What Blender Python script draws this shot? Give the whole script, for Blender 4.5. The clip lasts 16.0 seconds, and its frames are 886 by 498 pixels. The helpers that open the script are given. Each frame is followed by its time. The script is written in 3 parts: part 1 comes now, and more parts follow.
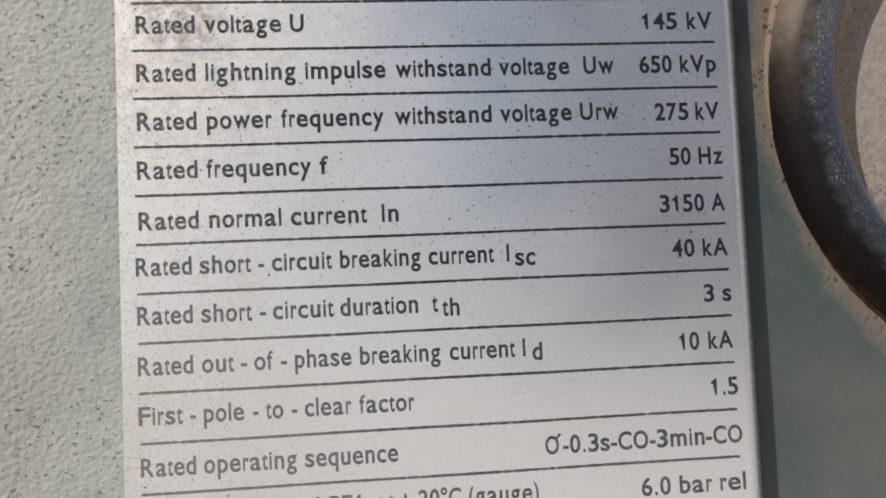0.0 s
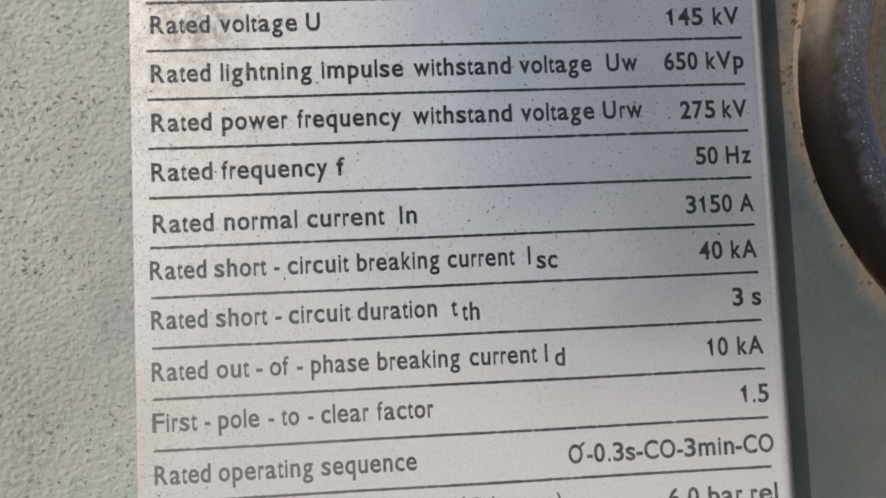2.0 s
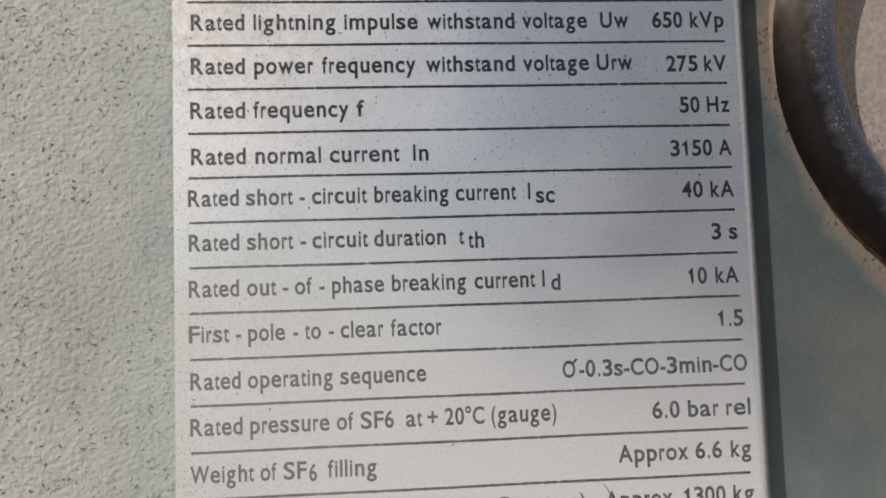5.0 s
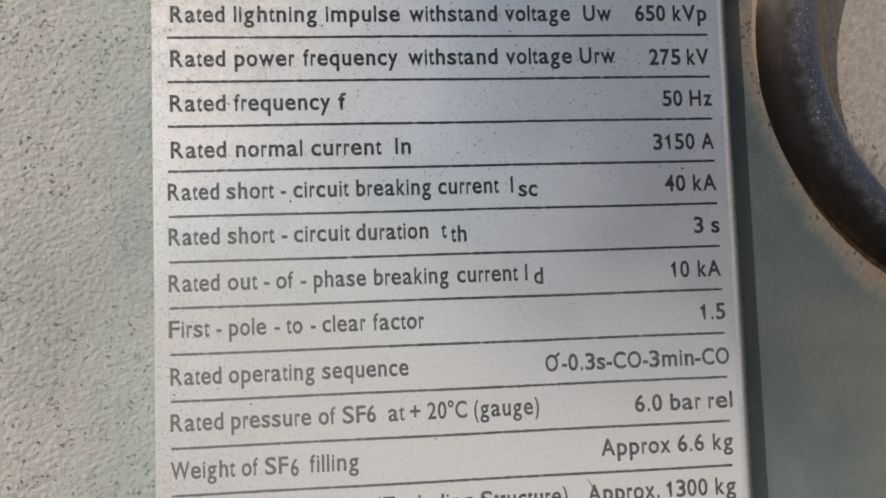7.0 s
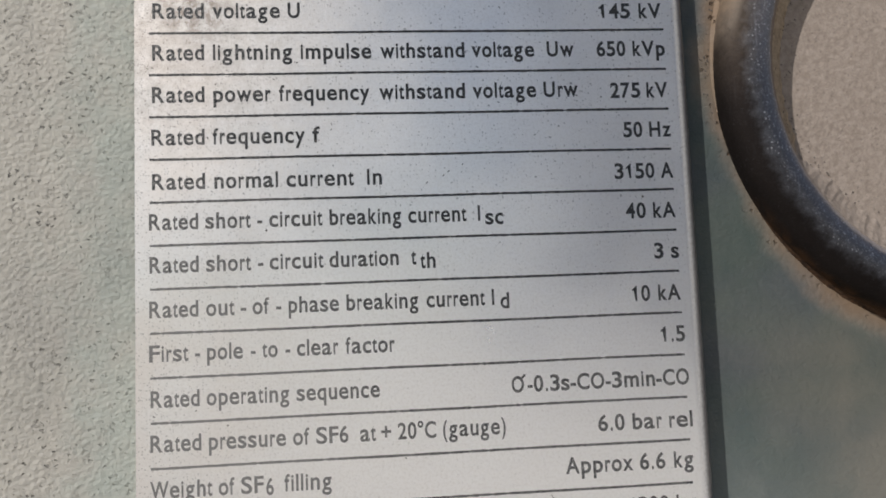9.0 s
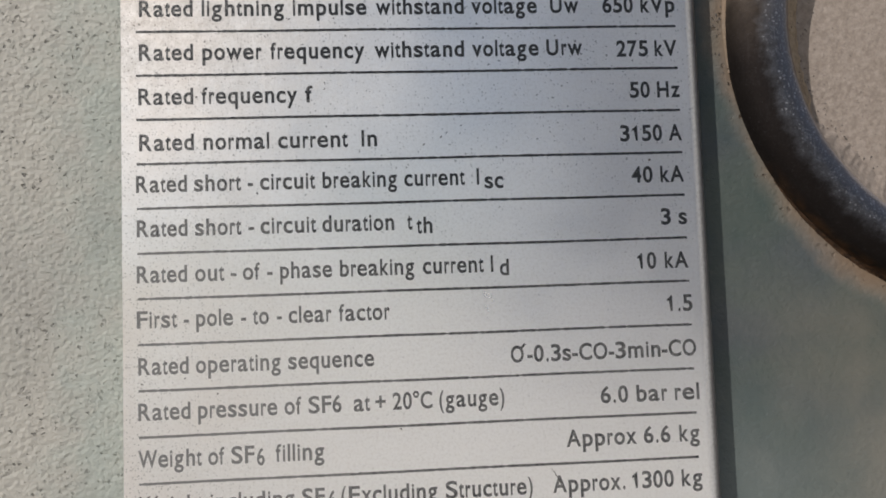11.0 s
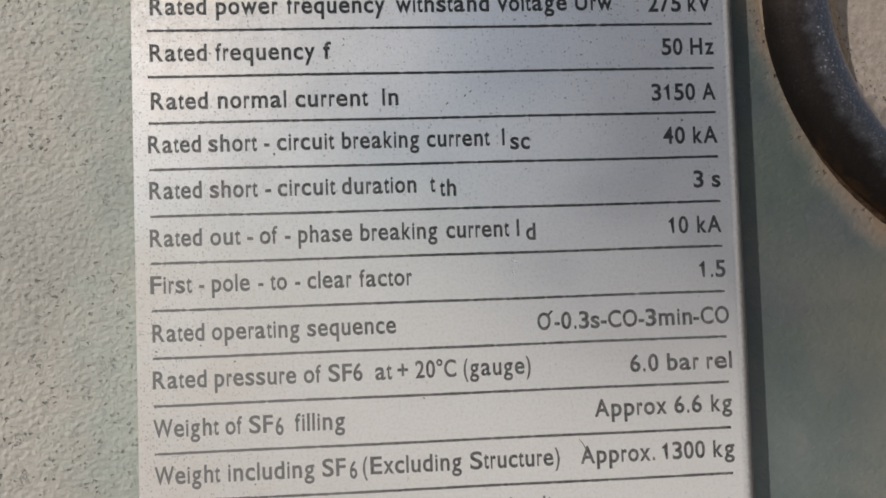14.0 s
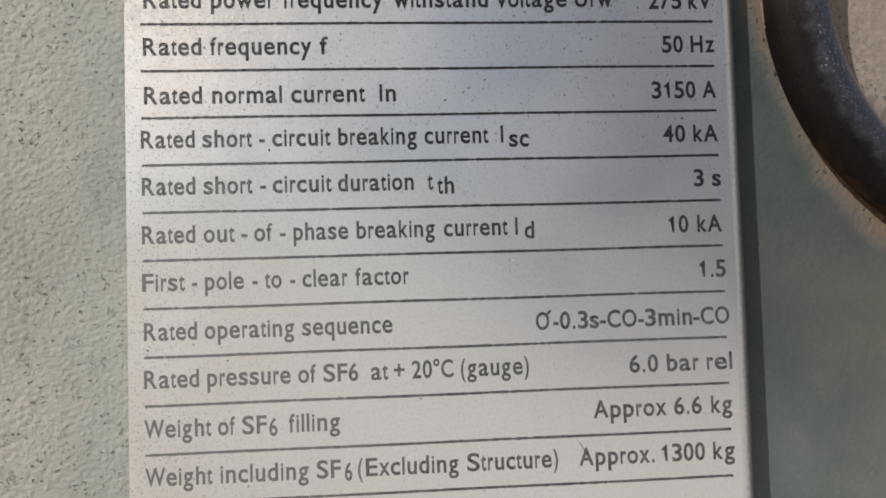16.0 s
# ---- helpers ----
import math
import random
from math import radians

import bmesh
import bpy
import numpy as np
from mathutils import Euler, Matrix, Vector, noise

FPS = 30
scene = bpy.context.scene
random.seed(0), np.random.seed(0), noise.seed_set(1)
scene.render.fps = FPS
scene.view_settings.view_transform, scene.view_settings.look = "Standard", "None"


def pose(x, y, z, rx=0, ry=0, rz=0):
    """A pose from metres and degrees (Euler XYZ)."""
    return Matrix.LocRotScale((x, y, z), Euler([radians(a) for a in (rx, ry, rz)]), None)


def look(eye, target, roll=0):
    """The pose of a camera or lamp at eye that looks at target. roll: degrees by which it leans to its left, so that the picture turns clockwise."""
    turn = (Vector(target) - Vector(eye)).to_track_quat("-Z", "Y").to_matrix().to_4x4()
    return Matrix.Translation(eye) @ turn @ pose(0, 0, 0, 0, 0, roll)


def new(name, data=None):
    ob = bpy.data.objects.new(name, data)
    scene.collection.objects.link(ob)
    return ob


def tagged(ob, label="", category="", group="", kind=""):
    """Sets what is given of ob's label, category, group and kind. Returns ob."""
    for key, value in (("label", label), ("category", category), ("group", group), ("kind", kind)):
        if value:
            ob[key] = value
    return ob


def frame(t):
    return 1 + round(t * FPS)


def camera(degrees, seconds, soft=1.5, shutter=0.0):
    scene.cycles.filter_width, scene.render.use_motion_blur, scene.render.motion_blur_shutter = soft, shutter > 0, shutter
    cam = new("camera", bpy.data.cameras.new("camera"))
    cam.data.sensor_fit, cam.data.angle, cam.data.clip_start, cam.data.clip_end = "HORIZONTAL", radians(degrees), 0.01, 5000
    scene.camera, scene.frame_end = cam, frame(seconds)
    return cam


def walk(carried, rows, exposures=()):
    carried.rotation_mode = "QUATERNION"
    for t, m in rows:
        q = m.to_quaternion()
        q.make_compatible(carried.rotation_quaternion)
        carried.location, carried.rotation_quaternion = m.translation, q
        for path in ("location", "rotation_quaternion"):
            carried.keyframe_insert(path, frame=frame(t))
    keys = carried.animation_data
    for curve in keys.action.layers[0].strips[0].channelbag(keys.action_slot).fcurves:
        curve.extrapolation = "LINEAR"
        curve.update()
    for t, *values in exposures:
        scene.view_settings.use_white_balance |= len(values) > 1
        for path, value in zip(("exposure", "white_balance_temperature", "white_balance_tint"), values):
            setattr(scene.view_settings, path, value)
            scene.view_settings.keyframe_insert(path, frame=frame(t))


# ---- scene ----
cam = camera(68.0, 16.0, soft=1.7)
PATH = [
    (0, 0.05643, -0.14933, 1.35714, 92.581, 2.433, -4.245),
    (0.5, 0.05444, -0.15041, 1.35764, 92.914, 2.675, -3.538),
    (1, 0.05434, -0.14869, 1.35632, 92.867, 2.393, -3.692),
    (1.5, 0.05298, -0.14611, 1.35679, 93.144, 2.445, -3.183),
    (2, 0.05542, -0.14542, 1.3567, 93.124, 2.475, -3.049),
    (2.5, 0.05488, -0.14886, 1.35178, 93.05, 2.312, -3.349),
    (3, 0.04936, -0.15811, 1.34128, 93.161, 1.504, -2.696),
    (3.5, 0.05026, -0.1623, 1.34139, 93.885, 1.69, -3.247),
    (4, 0.05231, -0.16404, 1.3406, 93.509, 1.686, -3.191),
    (4.2, 0.05078, -0.16362, 1.33922, 93.488, 1.672, -3.071),
    (6.3, 0.05214, -0.15659, 1.33866, 93.519, 2.158, -4.238),
    (6.5, 0.05337, -0.15766, 1.33873, 93.36, 2.076, -4.022),
    (7, 0.05311, -0.15978, 1.33803, 93.196, 1.935, -4.176),
    (7.5, 0.05527, -0.16305, 1.33863, 93.417, 2.235, -4.011),
    (8, 0.05564, -0.16338, 1.33801, 93.24, 2.067, -4.076),
    (8.5, 0.06025, -0.16757, 1.34251, 94.16, 2.249, -4.205),
    (8.7, 0.06042, -0.16765, 1.34168, 94.257, 2.215, -4.204),
    (10.8, 0.06354, -0.16474, 1.33925, 93.413, 2.027, -3.27),
    (11, 0.0641, -0.16125, 1.33574, 93.153, 1.927, -3.203),
    (11.5, 0.05969, -0.15635, 1.3338, 92.822, 1.498, -3.008),
    (12, 0.05531, -0.15752, 1.33331, 92.304, 1.515, -3.335),
    (12.5, 0.05568, -0.16002, 1.33097, 92.13, 1.665, -3.464),
    (13, 0.05727, -0.1582, 1.32997, 91.968, 1.911, -3.055),
    (13.5, 0.05781, -0.15495, 1.33059, 92.188, 1.792, -2.943),
    (14, 0.05892, -0.15474, 1.33098, 91.905, 1.901, -3.077),
    (14.5, 0.06127, -0.16279, 1.33237, 92.189, 2.116, -3.288),
    (15, 0.06168, -0.16267, 1.3313, 92.095, 2.019, -3.13),
    (15.5, 0.05947, -0.15752, 1.33139, 92.64, 1.689, -3.338),
    (16, 0.0583, -0.15244, 1.3298, 92.22, 1.689, -3.571),
]
walk(cam, [(t, pose(x, y, z, rx, ry, rz)) for t, x, y, z, rx, ry, rz in PATH], [(0.0, 0.02, 6450, 10), (3.0, -0.03, 6500, 10), (11.0, -0.06, 6570, 10), (16.0, -0.13, 6690, 10)])

# ---- light ----
SUN = Vector((-1.35, -1.0, 1.25)).normalized()
world = bpy.data.worlds.new("sky")
scene.world = world
world.use_nodes = True
sky = world.node_tree.nodes.new("ShaderNodeTexSky")
sky.sky_type, sky.sun_disc = "NISHITA", False
sky.sun_elevation = math.asin(SUN.z)
sky.sun_rotation = math.atan2(SUN.x, SUN.y)
background = world.node_tree.nodes["Background"]
background.inputs["Strength"].default_value = 0.072
world.node_tree.links.new(sky.outputs[0], background.inputs["Color"])
sun_data = bpy.data.lights.new("sun", "SUN")
sun_data.energy, sun_data.angle, sun_data.color = 4.9, radians(0.6), (1.0, 0.97, 0.935)
sun = new("sun", sun_data)
sun.matrix_world = look(SUN * 5, (0, 0, 0))

# ---- sizes (metres); the face of the nameplate is y = 0, its second rule is at height ZP ----
ZP = 1.40
WALL_Y = 0.0056
RING_X, RING_Z, RING_R, TUBE_R, TUBE_Y = 0.2242, ZP - 0.0004, 0.0659, 0.00784, 0.0042


# ---- materials ----
class Mat:
    """A node material with short ways to add nodes and links."""

    def __init__(self, name):
        self.mat = bpy.data.materials.new(name)
        self.mat.use_nodes = True
        self.tree = self.mat.node_tree
        self.bsdf = self.tree.nodes["Principled BSDF"]
        self.co = self.tree.nodes.new("ShaderNodeTexCoord").outputs["Object"]

    def node(self, kind, **props):
        n = self.tree.nodes.new(kind)
        for key, value in props.items():
            setattr(n, key, value)
        return n

    def put(self, socket, value):
        if isinstance(value, bpy.types.NodeSocket):
            self.tree.links.new(value, socket)
        elif isinstance(value, tuple) and len(value) == 3 and socket.type == "RGBA":
            socket.default_value = (*value, 1)
        else:
            socket.default_value = value

    def set(self, **inputs):
        for key, value in inputs.items():
            self.put(self.bsdf.inputs[key.replace("_", " ")], value)

    def mapped(self, scale=(1, 1, 1), rotate=(0, 0, 0), shift=(0, 0, 0)):
        n = self.node("ShaderNodeMapping")
        self.put(n.inputs["Vector"], self.co)
        n.inputs["Scale"].default_value = scale
        n.inputs["Rotation"].default_value = [radians(a) for a in rotate]
        n.inputs["Location"].default_value = shift
        return n.outputs[0]

    def noise(self, scale, detail=2.0, rough=0.5, vector=None, distortion=0.0):
        n = self.node("ShaderNodeTexNoise")
        self.put(n.inputs["Vector"], vector or self.co)
        n.inputs["Scale"].default_value, n.inputs["Detail"].default_value = scale, detail
        n.inputs["Roughness"].default_value, n.inputs["Distortion"].default_value = rough, distortion
        return n.outputs["Fac"]

    def cells(self, scale, vector=None, feature="F1", randomness=1.0):
        n = self.node("ShaderNodeTexVoronoi", feature=feature)
        self.put(n.inputs["Vector"], vector or self.co)
        n.inputs["Scale"].default_value, n.inputs["Randomness"].default_value = scale, randomness
        return n

    def ramp(self, value, low, high, out_low=0.0, out_high=1.0):
        n = self.node("ShaderNodeMapRange", interpolation_type="SMOOTHSTEP")
        self.put(n.inputs[0], value)
        for i, v in enumerate((low, high, out_low, out_high)):
            n.inputs[i + 1].default_value = v
        return n.outputs[0]

    def math(self, op, a, b=0.0):
        n = self.node("ShaderNodeMath", operation=op)
        self.put(n.inputs[0], a), self.put(n.inputs[1], b)
        return n.outputs[0]

    def mix(self, fac, a, b):
        n = self.node("ShaderNodeMix", data_type="RGBA")
        self.put(n.inputs[0], fac), self.put(n.inputs[6], a), self.put(n.inputs[7], b)
        return n.outputs[2]

    def distance(self, x, y, z):
        n = self.node("ShaderNodeVectorMath", operation="DISTANCE")
        self.put(n.inputs[0], self.co)
        n.inputs[1].default_value = (x, y, z)
        return n.outputs["Value"]

    def bump(self, *layers):
        """Layers of (height, metres)."""
        normal = None
        for height, metres in layers:
            n = self.node("ShaderNodeBump")
            n.inputs["Strength"].default_value, n.inputs["Distance"].default_value = 1.0, metres
            self.put(n.inputs["Height"], height)
            if normal:
                self.put(n.inputs["Normal"], normal)
            normal = n.outputs[0]
        self.put(self.bsdf.inputs["Normal"], normal)

    def specks(self, scale, size, share, vector=None):
        """Small uneven spots: about one a cell, of which a share is kept."""
        wob = self.node("ShaderNodeVectorMath", operation="ADD")
        fine = self.node("ShaderNodeTexNoise")
        self.put(fine.inputs["Vector"], vector or self.co)
        fine.inputs["Scale"].default_value = scale * 2.2
        shrink = self.node("ShaderNodeVectorMath", operation="SCALE")
        self.put(shrink.inputs[0], fine.outputs["Color"])
        shrink.inputs["Scale"].default_value = 0.9 / scale
        self.put(wob.inputs[0], vector or self.co), self.put(wob.inputs[1], shrink.outputs[0])
        v = self.cells(scale, wob.outputs[0])
        sep = self.node("ShaderNodeSeparateColor")
        self.put(sep.inputs[0], v.outputs["Color"])
        near = self.math("SUBTRACT", 1.0, self.ramp(v.outputs["Distance"], size * 0.55, size))
        return self.math("MULTIPLY", near, self.math("LESS_THAN", sep.outputs[0], share))


def paint_material():
    """Grey-green textured enamel, with tan dust; stronger light left of the plate is put into its colour."""
    m = Mat("textured_enamel")
    patches = m.noise(28, 4, 0.6)
    broad = m.noise(7, 2)
    dust = m.math("MULTIPLY", m.ramp(patches, 0.36, 0.64), m.ramp(broad, 0.3, 0.6, 0.35, 1.0))
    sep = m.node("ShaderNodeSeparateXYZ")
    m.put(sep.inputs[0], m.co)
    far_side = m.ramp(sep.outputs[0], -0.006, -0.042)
    # Left of the plate paler: dust, and the stronger light there put into colour.
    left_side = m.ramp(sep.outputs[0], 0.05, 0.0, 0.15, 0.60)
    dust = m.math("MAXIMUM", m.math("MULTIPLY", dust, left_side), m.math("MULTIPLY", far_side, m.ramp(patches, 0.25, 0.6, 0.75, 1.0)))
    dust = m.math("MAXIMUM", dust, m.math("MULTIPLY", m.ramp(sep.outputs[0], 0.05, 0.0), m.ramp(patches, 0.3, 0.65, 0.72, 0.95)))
    halo = m.distance(RING_X, 0.0, RING_Z)
    wavy = m.math("ADD", halo, m.math("MULTIPLY", m.math("SUBTRACT", m.noise(60, 3), 0.5), 0.012))
    tight = m.ramp(sep.outputs[2], ZP - 0.004, ZP - 0.026, 0.0, 0.0026)
    loose = m.ramp(sep.outputs[2], ZP - 0.034, ZP - 0.060, 0.0, -0.0040)
    wavy = m.math("ADD", wavy, m.math("ADD", tight, loose))
    inside = m.math("MULTIPLY", m.ramp(wavy, 0.0825, 0.0730), m.ramp(halo, RING_R, RING_R + 0.004, 1.0, 0.55))
    dust = m.math("MAXIMUM", dust, inside)
    green = m.mix(m.ramp(m.noise(22, 3, 0.6, m.mapped((1, 1, 1.6))), 0.35, 0.65), m.mix(m.noise(160, 3), (0.041, 0.054, 0.059), (0.055, 0.070, 0.076)), m.mix(m.noise(160, 3), (0.044, 0.061, 0.056), (0.059, 0.078, 0.071)))
    lit_dust = m.mix(m.noise(300, 3, 0.6), (0.286, 0.308, 0.274), (0.356, 0.372, 0.334))
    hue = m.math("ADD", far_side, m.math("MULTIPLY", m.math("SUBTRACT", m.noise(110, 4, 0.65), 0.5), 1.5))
    tan = m.mix(m.ramp(hue, -0.25, 0.75), lit_dust, m.mix(m.noise(300, 3, 0.6), (0.318, 0.300, 0.262), (0.406, 0.387, 0.345)))
    brown = m.mix(m.ramp(m.noise(650, 4, 0.7), 0.25, 0.75), (0.205, 0.166, 0.137), (0.300, 0.252, 0.215))
    tan = m.mix(m.ramp(sep.outputs[0], 0.05, 0.12), tan, brown)
    pale = m.mix(m.noise(300, 3, 0.6), (0.100, 0.124, 0.118), (0.138, 0.160, 0.150))
    low = m.math("MULTIPLY", m.ramp(sep.outputs[2], ZP - 0.080, ZP - 0.128), m.ramp(sep.outputs[0], 0.08, 0.13))
    green = m.mix(m.math("MULTIPLY", low, m.ramp(patches, 0.3, 0.65, 0.6, 0.95)), green, pale)
    drift = m.math("MULTIPLY", m.ramp(sep.outputs[0], 0.148, 0.185), m.ramp(sep.outputs[2], ZP - 0.062, ZP - 0.080))
    green = m.mix(m.math("MULTIPLY", drift, m.ramp(patches, 0.3, 0.65, 0.25, 0.6)), green, (0.150, 0.134, 0.108))
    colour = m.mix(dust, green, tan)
    rust = m.math("MULTIPLY", m.math("MULTIPLY", m.ramp(wavy, 0.0800, 0.0725), m.ramp(halo, 0.070, 0.0735)), 0.76)
    colour = m.mix(rust, colour, (0.150, 0.094, 0.052))
    rim = m.math("MULTIPLY", m.ramp(halo, 0.0790, 0.0745), m.ramp(halo, 0.070, 0.0725))
    pitted = m.math("MULTIPLY", m.math("MULTIPLY", m.specks(520, 0.36, 0.5), rim), m.ramp(m.noise(180, 3), 0.35, 0.6))
    colour = m.mix(m.math("MULTIPLY", pitted, 0.75), colour, (0.060, 0.036, 0.020))
    coarse = m.math("MULTIPLY", m.ramp(sep.outputs[0], 0.0, -0.032, 0.35, 1.0), m.ramp(sep.outputs[0], 0.05, 0.12, 1.0, 0.25))
    clump = m.ramp(m.noise(90, 2), 0.36, 0.60, 0.15, 1.0)
    slant = m.mapped((1, 1, 1.25), (0, 25, 0))
    dark = m.math("MULTIPLY", m.specks(500, 0.27, 0.62, slant), m.math("MULTIPLY", clump, coarse))
    ridge = m.math("ABSOLUTE", m.math("SUBTRACT", m.noise(330, 4, 0.65, slant), 0.5))
    crack = m.math("MULTIPLY", m.ramp(ridge, 0.030, 0.012), m.math("MULTIPLY", m.ramp(m.noise(230, 2, 0.5, m.mapped(shift=(3, 1, 2))), 0.60, 0.68), coarse))
    dark = m.math("MAXIMUM", dark, m.math("MULTIPLY", crack, m.ramp(m.noise(70, 2), 0.36, 0.52, 0.1, 0.4)))
    grit = m.math("MULTIPLY", m.specks(900, 0.3, 0.14), m.math("MAXIMUM", m.ramp(sep.outputs[0], 0.04, 0.12, 1.0, 0.3), m.ramp(halo, 0.066, 0.060)))
    spots = m.math("MULTIPLY", m.math("MAXIMUM", dark, m.math("MULTIPLY", grit, 0.6)), m.ramp(halo, 0.055, 0.07, 0.8, 1.0))
    colour = m.mix(m.math("MULTIPLY", spots, 0.72), colour, (0.045, 0.041, 0.036))
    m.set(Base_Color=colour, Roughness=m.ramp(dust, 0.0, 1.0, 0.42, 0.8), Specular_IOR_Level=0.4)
    grain = m.cells(640, slant, "SMOOTH_F1")
    peel = m.math("ADD", m.math("MULTIPLY", m.noise(1150, 3, 0.55), 0.6), m.math("MULTIPLY", grain.outputs["Distance"], -0.8))
    m.bump((m.noise(45, 2), 0.0003), (m.math("MULTIPLY", peel, m.math("ADD", m.ramp(sep.outputs[0], 0.04, 0.14, 0.95, 0.5), m.math("MULTIPLY", far_side, 0.4))), 0.00032), (m.noise(1900, 2), 0.00008), (m.math("SUBTRACT", 1.0, m.math("MAXIMUM", dark, pitted)), 0.0006))
    return m.mat


def plate_material():
    """Pale anodised aluminium, brushed, dusty and pitted."""
    m = Mat("anodised_aluminium")
    streak = m.noise(1.0, 3, 0.6, m.mapped((60, 60, 1500)))
    blotch = m.noise(35, 4, 0.6)
    base = m.mix(blotch, (0.86, 0.852, 0.845), (0.93, 0.922, 0.914))
    base = m.mix(m.math("MULTIPLY", m.ramp(streak, 0.35, 0.7), 0.07), base, (0.68, 0.66, 0.64))
    sep = m.node("ShaderNodeSeparateXYZ")
    m.put(sep.inputs[0], m.co)
    grime = m.math("MULTIPLY", m.ramp(sep.outputs[0], 0.095, 0.0), m.ramp(sep.outputs[2], ZP - 0.060, ZP + 0.010, 0.22, 1.55))
    grime = m.math("MULTIPLY", grime, m.ramp(m.noise(300, 6, 0.85), 0.28, 0.72, 0.36, 0.70))
    base = m.mix(grime, base, m.mix(m.noise(600, 3), (0.21, 0.196, 0.182), (0.36, 0.340, 0.318)))
    mottle = m.math("MULTIPLY", m.ramp(m.noise(1400, 4, 0.75), 0.42, 0.68), m.ramp(sep.outputs[0], 0.14, 0.0, 0.20, 0.30))
    base = m.mix(mottle, base, (0.50, 0.465, 0.43))
    base = m.mix(m.math("MULTIPLY", m.ramp(sep.outputs[0], 0.06, 0.0), m.ramp(m.noise(50, 3), 0.35, 0.65, 0.05, 0.28)), base, (0.72, 0.63, 0.56))
    stain = m.math("MULTIPLY", m.ramp(m.distance(0.011, 0.0, ZP + 0.019), 0.013, 0.003), m.ramp(m.noise(420, 4, 0.7), 0.42, 0.62))
    base = m.mix(m.math("MULTIPLY", stain, 0.7), base, (0.17, 0.12, 0.085))
    upper = m.ramp(sep.outputs[2], ZP - 0.075, ZP - 0.005, 0.25, 1.0)
    pits = m.math("MULTIPLY", m.specks(760, 0.24, 0.26), m.math("MULTIPLY", upper, m.ramp(m.noise(75, 3), 0.38, 0.58)))
    fine = m.math("MULTIPLY", m.specks(1250, 0.34, 0.32), m.ramp(m.noise(210, 3), 0.35, 0.6, 0.15, 0.62))
    spots = m.math("MAXIMUM", pits, m.math("MULTIPLY", fine, m.math("MAXIMUM", upper, m.ramp(sep.outputs[0], 0.016, -0.002))))
    peppered = m.math("MULTIPLY", m.specks(1500, 0.36, 0.42), m.ramp(sep.outputs[0], 0.055, 0.0, 0.0, 0.55))
    spots = m.math("MAXIMUM", spots, peppered)
    base = m.mix(m.math("MULTIPLY", spots, 0.72), base, (0.07, 0.064, 0.06))
    # Rounded right edge darkened: shade of its turned-away side put into the colour.
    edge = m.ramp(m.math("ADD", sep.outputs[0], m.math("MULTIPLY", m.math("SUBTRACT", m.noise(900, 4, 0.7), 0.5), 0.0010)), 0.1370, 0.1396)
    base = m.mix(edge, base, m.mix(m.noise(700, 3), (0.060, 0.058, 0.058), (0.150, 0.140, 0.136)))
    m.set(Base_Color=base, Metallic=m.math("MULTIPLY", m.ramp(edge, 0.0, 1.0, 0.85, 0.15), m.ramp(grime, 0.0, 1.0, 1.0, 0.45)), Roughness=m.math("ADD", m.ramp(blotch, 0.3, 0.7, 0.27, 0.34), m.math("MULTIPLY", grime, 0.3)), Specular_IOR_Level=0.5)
    m.bump((m.noise(140, 2), 0.00004), (m.noise(1100, 3, 0.6), 0.000028), (streak, 0.000004), (m.math("MULTIPLY", m.noise(1300, 4, 0.65), grime), 0.00009))
    return m.mat


def print_material():
    """Dark grey print, worn through in fine spots; glare low and left is put into its colour."""
    m = Mat("worn_print")
    sep = m.node("ShaderNodeSeparateXYZ")
    m.put(sep.inputs[0], m.co)
    # Paler low and left, darker upper right: glare on the ink, put into colour.
    glare = m.ramp(sep.outputs[2], ZP - 0.10, ZP - 0.005, 0.19, 0.0)
    glare = m.math("ADD", glare, m.ramp(sep.outputs[0], 0.08, 0.0, 0.0, 0.17))
    glare = m.math("ADD", glare, m.math("MULTIPLY", m.ramp(sep.outputs[0], 0.09, 0.125, 0.0, -0.06), m.ramp(sep.outputs[2], ZP - 0.075, ZP - 0.035)))
    worn = m.math("MULTIPLY", m.ramp(m.math("ADD", m.noise(1.0, 4, 0.75, m.mapped((2600, 2600, 1100))), glare), 0.60, 0.78), 0.62)
    colour = m.mix(m.noise(200, 3), (0.010, 0.0112, 0.0135), (0.020, 0.0210, 0.0240))
    m.set(Base_Color=m.mix(worn, colour, (0.235, 0.228, 0.222)), Roughness=0.5, Specular_IOR_Level=0.25)
    return m.mat


